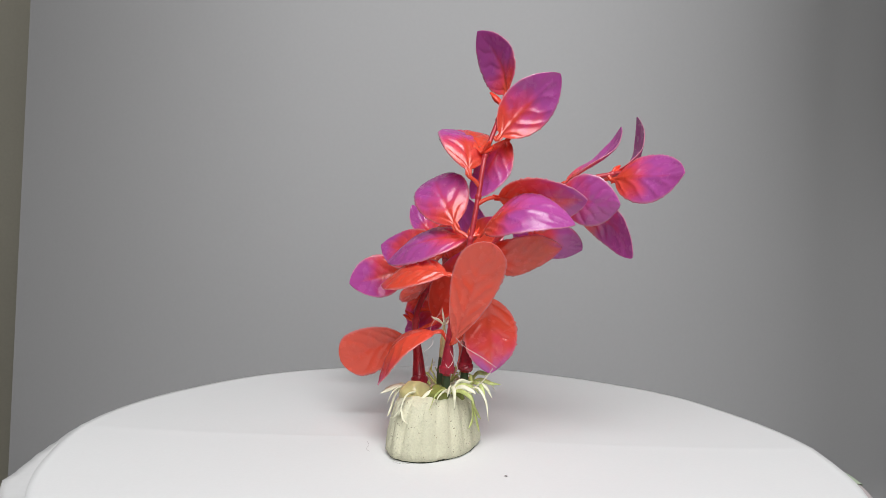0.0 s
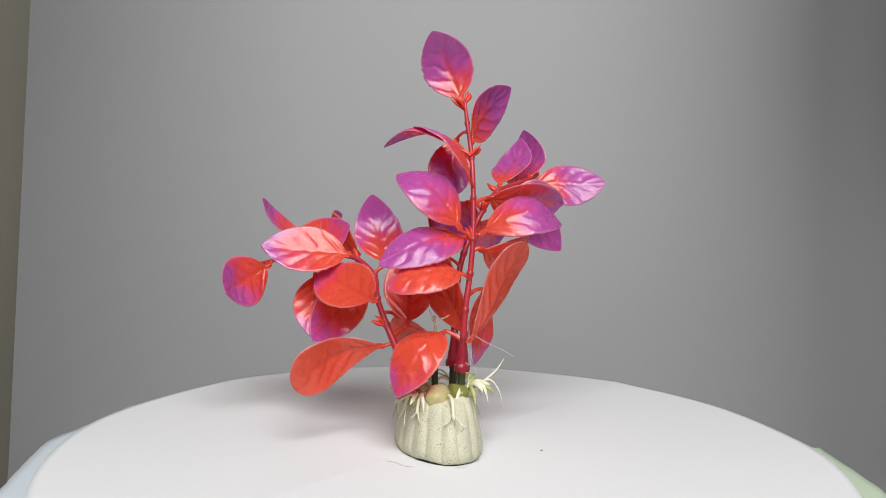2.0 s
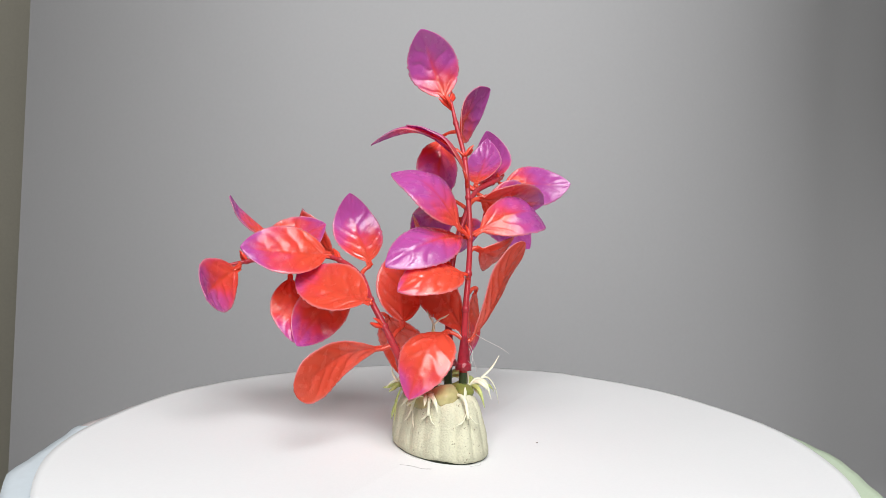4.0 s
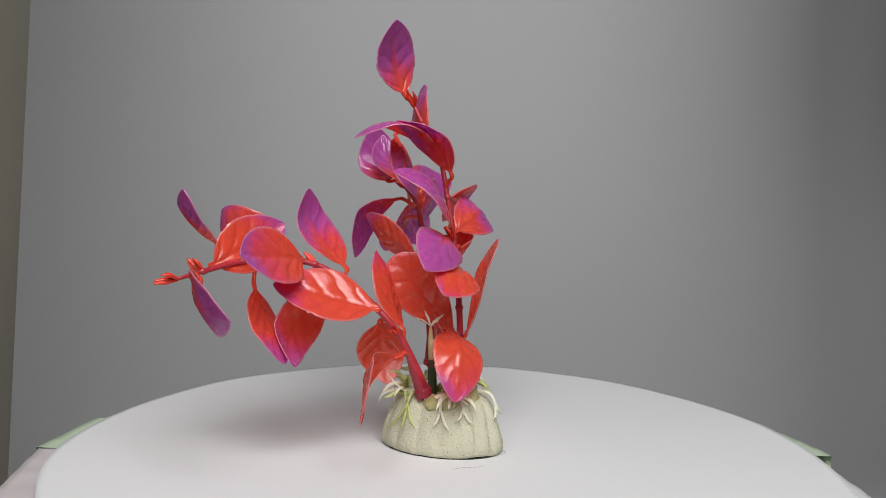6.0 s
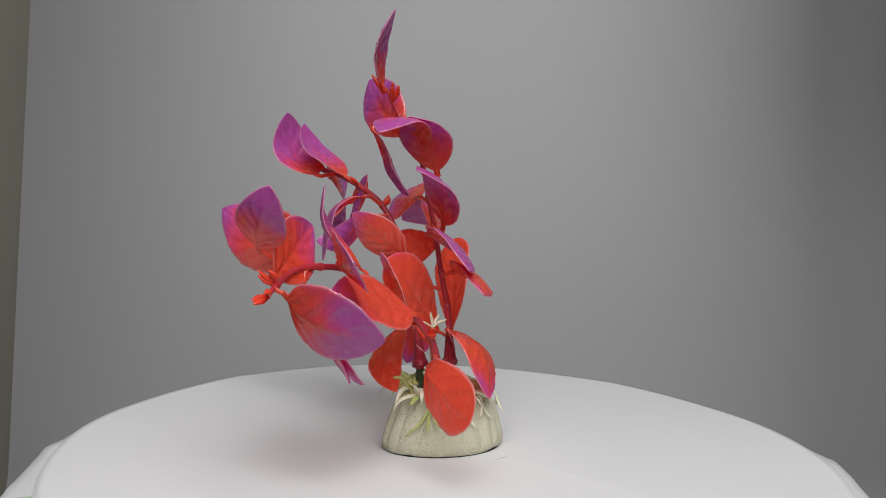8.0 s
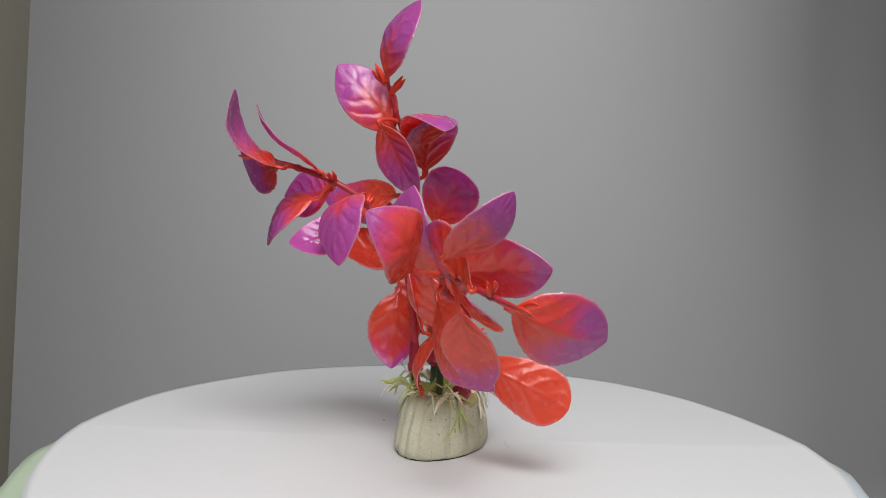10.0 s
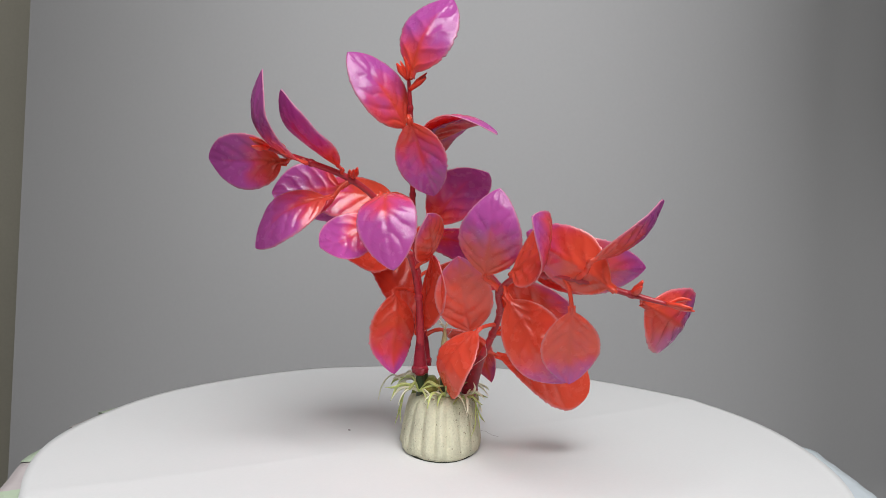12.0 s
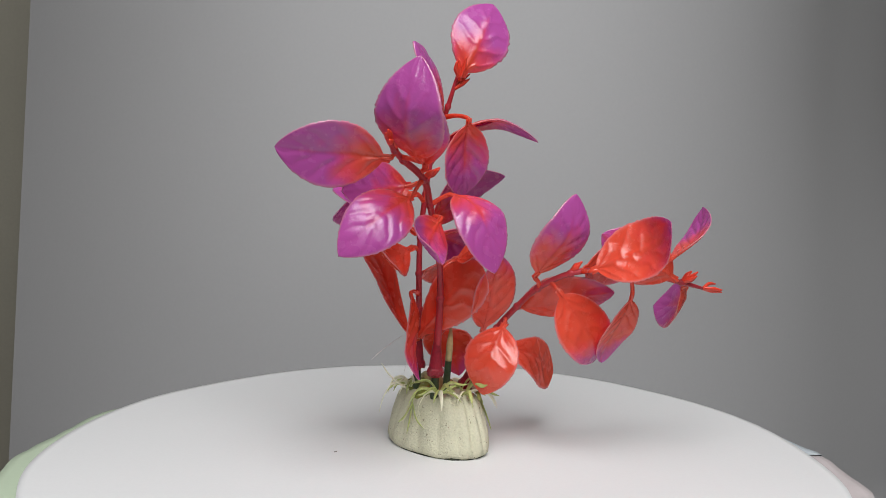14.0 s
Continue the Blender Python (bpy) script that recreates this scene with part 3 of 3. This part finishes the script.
def aquarium_plant():
    plant = tagged(new("aquarium_plant"), "orange and purple plastic aquarium plant on a beige stone foot", "artificial plant")
    stone_base(plant)
    stem_a = stem(plant, [(2.3, -8.2, 27.5), (2.6, -8.0, 36), (4, -7.5, 50), (7, -6.8, 63), (9.2, -5.9, 75.7), (11.6, -3.6, 91), (13.8, -0.5, 106), (18.5, 6.0, 120), (21.5, 10.0, 129.5)],
                  [1.5, 1.3, 1.15, 1.05, 1.0, 0.95, 0.9, 0.85, 0.55])
    stem_b = stem(plant, [(9.0, 1.2, 27.0), (9.6, 1.8, 38), (11.5, 3, 55), (16, 3.6, 70), (28, 4.2, 87), (39.5, 6.0, 94.6), (52.6, 4.5, 99.2), (61, 5.2, 101.2), (67.3, 6.2, 102.7)],
                  [1.7, 1.45, 1.2, 1.1, 1.1, 1.1, 1.0, 0.9, 0.6])
    stem_c = stem(plant, [(-8.0, 7.8, 23), (-9.0, 12, 32), (-10.2, 18, 43), (-7.5, 26, 52), (-1, 34.5, 59.5), (0.5, 46, 65.5), (-1, 58, 67), (-4, 70, 66.5), (-12, 82, 63.5), (-18, 89, 61.5)],
                  [2.0, 1.6, 1.2, 1.1, 1.05, 1.0, 1.0, 0.95, 0.9, 0.55])
    leaf(stem_a, (21.3, 11.4, 129.1), (10.3, 18.2, 155.2), (-4.8, 7.9, -4.1), bow=-4.6, ess=0.1, dye=0.28)
    leaf(stem_a, (18.0, 2.8, 112.2), (40.0, 1.6, 136.6), (7.0, 1.6, -6.1), bow=4.0, ess=0.1, dye=0.36)
    leaf(stem_a, (12.6, -0.2, 107.2), (1.0, 33.2, 110.2), (-8.7, -3.0, -0.5), bow=8.1, ess=-1.2, dye=0.55)
    leaf(stem_a, (23.6, 15.0, 115.2), (9.7, 8.9, 90.7), (-6.1, 5.8, 2.0), bow=-0.0, ess=-0.6, dye=0.36)
    leaf(stem_a, (17.0, -5.0, 91.0), (47.2, -20.8, 90.4), (-2.9, -5.8, 7.7), bow=-0.0, ess=0.2, dye=0.60)
    leaf(stem_a, (4.5, -4.0, 78.9), (-4.5, 20.6, 98.8), (-9.2, 0.4, -4.7), bow=6.7, ess=-1.1, dye=0.30)
    leaf(stem_a, (7.8, -4.1, 98.5), (1.5, 18.3, 117.4), (-8.9, -3.3, 1.0), bow=5.6, ess=-0.1, dye=0.35)
    leaf(stem_a, (12.9, -5.9, 77.4), (43.1, -22.6, 82.3), (-2.2, -6.1, -6.9), bow=-9.8, ess=0.9, dye=0.32)
    leaf(stem_a, (2.7, -7.8, 63.0), (-22.9, 5.6, 57.7), (-2.6, -7.0, -4.9), bow=4.5, ess=0.0, dye=0.95)
    leaf(stem_a, (10.9, -2.3, 76.2), (-21.2, 11.6, 65.7), (-1.4, -7.6, -5.7), bow=4.6, ess=-0.2, dye=0.22)
    leaf(stem_a, (10.5, -7.8, 72.5), (41.4, -8.0, 73.9), (0.3, 6.1, -7.1), bow=-5.6, ess=-0.9, dye=1.00)
    leaf(stem_a, (4.2, -10.2, 39.5), (15.2, -25.3, 75.4), (8.3, 0.3, -2.8), bow=-0.0, ess=-0.8, dye=1.20, blunt=0.85)
    leaf(stem_a, (16.6, -6.0, 57.0), (18.1, -1.4, 27.4), (9.7, 1.8, 0.8), bow=-0.4, ess=-1.1, dye=0.72)
    leaf(stem_a, (-0.4, -2.4, 42.2), (-22.6, 0.1, 21.4), (-1.0, 9.3, 2.2), bow=-7.0, ess=0.0, dye=0.84)
    leaf(stem_c, (-12.4, 17.3, 35.5), (-41.1, 34.1, 23.3), (4.2, 0.8, -8.8), bow=-6.0, ess=-1.2, dye=1.35, blunt=0.9)
    leaf(stem_c, (-2.1, 22.9, 46.3), (5.0, 17.6, 21.6), (0.5, -9.2, 2.1), bow=-7.2, ess=0.9, dye=1.30)
    leaf(stem_c, (-3.1, 14.5, 42.7), (8.5, 23.6, 70.5), (8.0, -5.5, -1.5), bow=-0.0, ess=0.5, dye=0.90)
    leaf(stem_c, (4.3, 34.3, 64.0), (9.5, 48.4, 92.1), (7.4, -6.3, 1.8), bow=5.6, ess=-1.4, dye=0.42)
    leaf(stem_c, (-9.7, 24.6, 51.1), (-8.1, 60.1, 59.3), (-8.2, 2.1, -7.3), bow=-0.0, ess=-0.3, dye=0.80)
    leaf(stem_c, (1.7, 42.0, 59.6), (-16.0, 53.1, 33.1), (5.1, -6.2, -6.0), bow=-6.7, ess=2.1, dye=0.70)
    leaf(stem_c, (-4.3, 66.4, 58.7), (-13.0, 55.8, 33.5), (-7.4, 4.7, 0.6), bow=-0.0, ess=0.4, dye=0.72)
    leaf(stem_c, (0.4, 50.0, 67.1), (-29.0, 70.2, 70.1), (-3.7, -4.0, -9.0), bow=0.0, ess=0.4, dye=0.62)
    leaf(stem_c, (0.5, 78.9, 72.2), (-16.3, 87.9, 89.4), (-5.0, -4.5, -2.6), bow=-3.4, ess=0.5, dye=0.42)
    leaf(stem_b, (43.4, 8.1, 97.5), (65.6, 13.2, 119.7), (1.5, -8.1, 0.4), bow=3.5, ess=-1.2, dye=0.32)
    leaf(stem_b, (56.6, 11.3, 98.5), (72.3, 16.5, 124.2), (0.2, 9.9, -2.1), bow=-8.7, ess=0.7, dye=0.32)
    leaf(stem_b, (60.6, 3.8, 98.9), (78.6, -22.2, 100.4), (-2.8, -2.7, -8.8), bow=-0.0, ess=-1.0, dye=0.33)
    leaf(stem_b, (45.0, 4.5, 88.7), (66.1, -8.7, 71.2), (-0.9, 6.6, -6.0), bow=6.5, ess=-0.3, dye=0.28)
    leaf(stem_b, (28.4, 11.1, 90.5), (33.9, 28.1, 66.5), (-7.9, 5.2, 1.9), bow=7.8, ess=0.5, dye=0.20)
    leaf(stem_a, (7.0, -6.0, 40.5), (11.7, 16.8, 68.4), (0.7, 7.4, -7.1), bow=0.0, ess=-0.5, dye=1.05, blunt=0.7)
    leaf(stem_b, (30.1, 8.9, 82.8), (52.9, 15.4, 72.6), (3.7, -3.9, 5.8), bow=4.3, ess=-0.8, dye=0.30)
    leaf(stem_c, (-15.8, 82.4, 61.4), (-43.4, 72.1, 51.7), (4.3, -2.9, -9.3), bow=-5.1, ess=0.1, dye=0.42)
    leaf(stem_b, (10.6, 7.2, 68.4), (21.4, 25.5, 83.9), (5.7, 0.7, -4.9), bow=2.1, ess=0.1, dye=0.85)
    leaf(stem_c, (8.7, 54.0, 67.1), (20.0, 78.5, 83.7), (4.3, 3.7, -8.5), bow=6.4, ess=-2.1, dye=0.78)
    leaf(stem_c, (-7.2, 80.5, 64.5), (5.3, 56.6, 79.4), (0.0, 4.9, 8.1), bow=0.0, ess=0.4, dye=0.72)
    leaf(stem_b, (40.5, 2.5, 92.5), (60.5, -11.0, 89.5), (-1.0, -2.5, 9.3), bow=1.5, ess=0.4, dye=0.22)
    collar(stem_a, (2.3, -8.2, 28.6), (0.5, 0.3, 10), 2.8, 13)
    collar(stem_b, (9.0, 1.2, 28.0), (0.7, 0.5, 10), 2.9, 13)
    collar(stem_c, (-7.6, 7.4, 20.5), (-1.0, 4.5, 10.5), 3.1, 16)
    peg(plant, [(2.2, -8.2, 17), (2.2, -8.2, 24), (2.6, -8.0, 38)], [1.5, 1.5, 1.2], GREEN, "dark green peg in the foot", "peg")
    peg(plant, [(8.4, 0.8, 17), (8.8, 1.1, 24), (9.6, 1.8, 38)], [1.5, 1.5, 1.2], GREEN, "dark green peg in the foot", "peg")
    peg(plant, [(-7.2, 7.0, 17), (-7.6, 7.6, 22), (-8.8, 11.5, 31)], [1.5, 1.5, 1.2], GREEN, "dark green peg in the foot", "peg")
    peg(plant, [(0.2, 2.2, 17), (0.0, 2.6, 25), (0.5, 3.2, 32)], [1.3, 1.3, 1.2], GREEN, "dark green lower part of a shoot", "shoot_foot")
    peg(plant, [(0.5, 3.2, 31.5), (0.8, 3.6, 38), (0.9, 3.9, 44.5)], [1.25, 1.2, 0.3], SHOOT, "pale straw-coloured shoot", "shoot")
    for x, y, z, sx, sy, sz, turn in ((-8.2, -6.4, 20.0, 6.8, 5.0, 4.8, 35), (-10.2, -0.5, 18.2, 5.4, 4.4, 4.2, 80), (-9.0, 4.2, 18.0, 4.6, 4.0, 3.4, 10)):
        pebble(plant, x, y, z, sx, sy, sz, turn)
    pebble(plant, -0.5, -8.6, 20.2, 5.2, 4.0, 4.0, 70, GREEN_RESIN)
    pebble(plant, 5.0, -3.5, 18.8, 4.4, 4.0, 3.2, 20, GREEN_RESIN)
    pale, green = "pale cream forked plastic root", "yellow-green forked plastic grass"
    for k, (turn, tines, reach, lift) in enumerate(((-125, 2, 9, 1.4), (163, 2, 11, 0.2), (-168, 2, 8, 0.4))):
        frond(plant, "root", turn, tines, reach, ROOT, pale, 40 + k, 0.56, lift)
    for k, (turn, tines, reach, lift) in enumerate(((-20, 3, 13, 1.8), (112, 3, 13, 1.2))):
        frond(plant, "grass", turn, tines, reach, GRASS, green, 60 + k, 0.52, lift)
    cream, leafy = (ROOT, "root", "pale cream plastic root blade"), (GRASS, "grass", "yellow-green plastic grass blade")
    whorl(plant, (3.8, -9.6, 21.6), -62, 10, 11.5, (cream, cream, leafy), 71, 1.0)
    whorl(plant, (10.5, 3.4, 21.6), 20, 10, 11.0, (leafy, leafy, cream), 72, 0.7)
    whorl(plant, (4.0, 11.0, 20.8), 62, 7, 10.0, (leafy, cream, leafy), 73, 0.9)
    whorl(plant, (-3.0, 13.0, 20.0), 112, 6, 9.5, (leafy, cream), 74, 0.5)
    whorl(plant, (-12.0, -1.0, 20.6), 185, 6, 9.0, (cream,), 75, 0.3)
    curl(plant, "root", [(9.5, -8.5, 21.5), (12.5, -11.5, 24.5), (15.5, -14.0, 28.0), (18, -15.5, 32)], 0.46, ROOT, pale)
    curl(plant, "root", [(9.5, -8.5, 22.0), (13.0, -12.5, 24.5), (16.0, -15.0, 20.5), (17, -16.5, 14)], 0.46, ROOT, pale)
    curl(plant, "grass", [(-3.0, 11.0, 20.5), (-4.5, 14.5, 22.0), (-4.0, 17.5, 24.5), (-2.0, 19.5, 27)], 0.46, ROOT, pale)
    curl(plant, "grass", [(6.0, 10.0, 20.5), (9.0, 13.0, 23.0), (12.0, 15.0, 23.0), (14.5, 17.0, 19)], 0.46, GRASS, green)
    for end in ((6.5, 9.0, 46.5), (-4.0, 2.0, 47.0), (2.5, -1.5, 48.0), (0.0, 6.5, 49.5)):
        curl(plant, "shoot_leaf", [(0.9, 3.9, 43.5), Vector((0.9, 3.9, 44.5)).lerp(Vector(end), 0.4), Vector((0.9, 3.9, 43.8)).lerp(Vector(end), 0.75), end], 0.46, ROOT, pale)
    for a, b, c in (((-1.0, 7.5, 20.5), (-6.5, 10.0, 25.0), (-9.5, 12.5, 27.5)), ((-1.0, 7.5, 20.5), (-3.5, 11.0, 25.5), (-3.0, 13.0, 29.5))):
        curl(plant, "grass", [a, Vector(a).lerp(Vector(b), 0.6) + Vector((0, 0, 0.8)), b, c], 0.46, GRASS, green)
    for points in ([(4.5, -10.5, 42), (8, -14, 39), (14, -17, 36), (19, -19, 33)], [(1, -5, 43), (2.5, -9, 38), (5.5, -10.5, 32), (7, -11.5, 27)], [(2, -6, 41), (5, -10, 36), (3, -11, 31), (1, -9.5, 33)], [(-1, 3, 48), (-4, 1, 43), (-3, -3, 38), (-6, -5, 35)],
                   [(-6, 20, 40), (-9, 16, 35), (-5, 12, 30), (-8, 10, 26)]):
        bm = bmesh.new()
        tube(bm, [mm(p) for p in points], [0.00008, 0.00008], 5, 16)
        part("thread", bm, THREAD, plant, "fine pale plastic thread left from moulding")
    sprig(stem_a, (20.4, 8.8, 125.5), (-0.73, 0.68, 0.75), 7.5, 1)
    sprig(stem_a, (22.2, 11.0, 128.5), (0.7, 0.35, 0.8), 7.0, 13)
    sprig(stem_a, (13, -1, 107), (0.4, -0.8, 0.9), 5.5, 2)
    sprig(stem_a, (9.2, -5.9, 75.7), (0.3, 0.8, 0.9), 5.5, 3)
    sprig(stem_b, (67, 6.2, 102.6), (1, 0.2, 0.2), 6.5, 5)
    sprig(stem_b, (61, 5.2, 101.2), (0.9, 0.4, 0.5), 5.0, 12)
    sprig(stem_b, (39.5, 6.2, 95), (0.4, 0.9, 0.6), 5.5, 6)
    sprig(stem_b, (28, 4.2, 87), (-0.2, -0.3, 1), 5.0, 7)
    sprig(stem_c, (-18, 89, 61.5), (-0.4, 0.8, -0.1), 7.0, 8)
    sprig(stem_c, (-12, 82, 63.5), (0.2, 0.8, 0.7), 6.0, 9)
    sprig(stem_c, (0.3, 46, 66), (0.2, 0.8, 0.7), 5.0, 10)
    sprig(stem_c, (-10.2, 18, 43), (-0.6, 0.3, 0.3), 6.0, 11)
    return plant


def lint(points, radius=0.04):
    bm = bmesh.new()
    tube(bm, [mm(p) for p in points], [radius / 1000, radius / 1000], 5, 14)
    return tagged(part("lint_fibre", bm, LINT), "thin dark lint fibre lying on the paper", "lint", group="lint on the paper")


room()
table()
backdrop()
TURNED = [(turntable(), 0.0025, 0.0085), (paper(), 0.0025, 0.0085), (under_sheet(), 0.0025, 0.0085), (aquarium_plant(), 0.0, 0.0)]
TURNED += [(ob, 0.0, 0.0) for ob in (lint([(-24, -10, 0.1), (-25.5, -7, 0.1), (-25, -3, 0.1), (-26, 1, 0.1)]), lint([(-15, -20, 0.1), (-12, -22, 0.1), (-9, -21, 0.1)]), lint([(22, -30, 0.1), (22.8, -30.5, 0.1)], 0.2))]


def motions():
    for thing, x, y in TURNED:
        walk(thing, [(t, pose(x, y, 0, 0, 0, a)) for t, a in TURN])


motions()
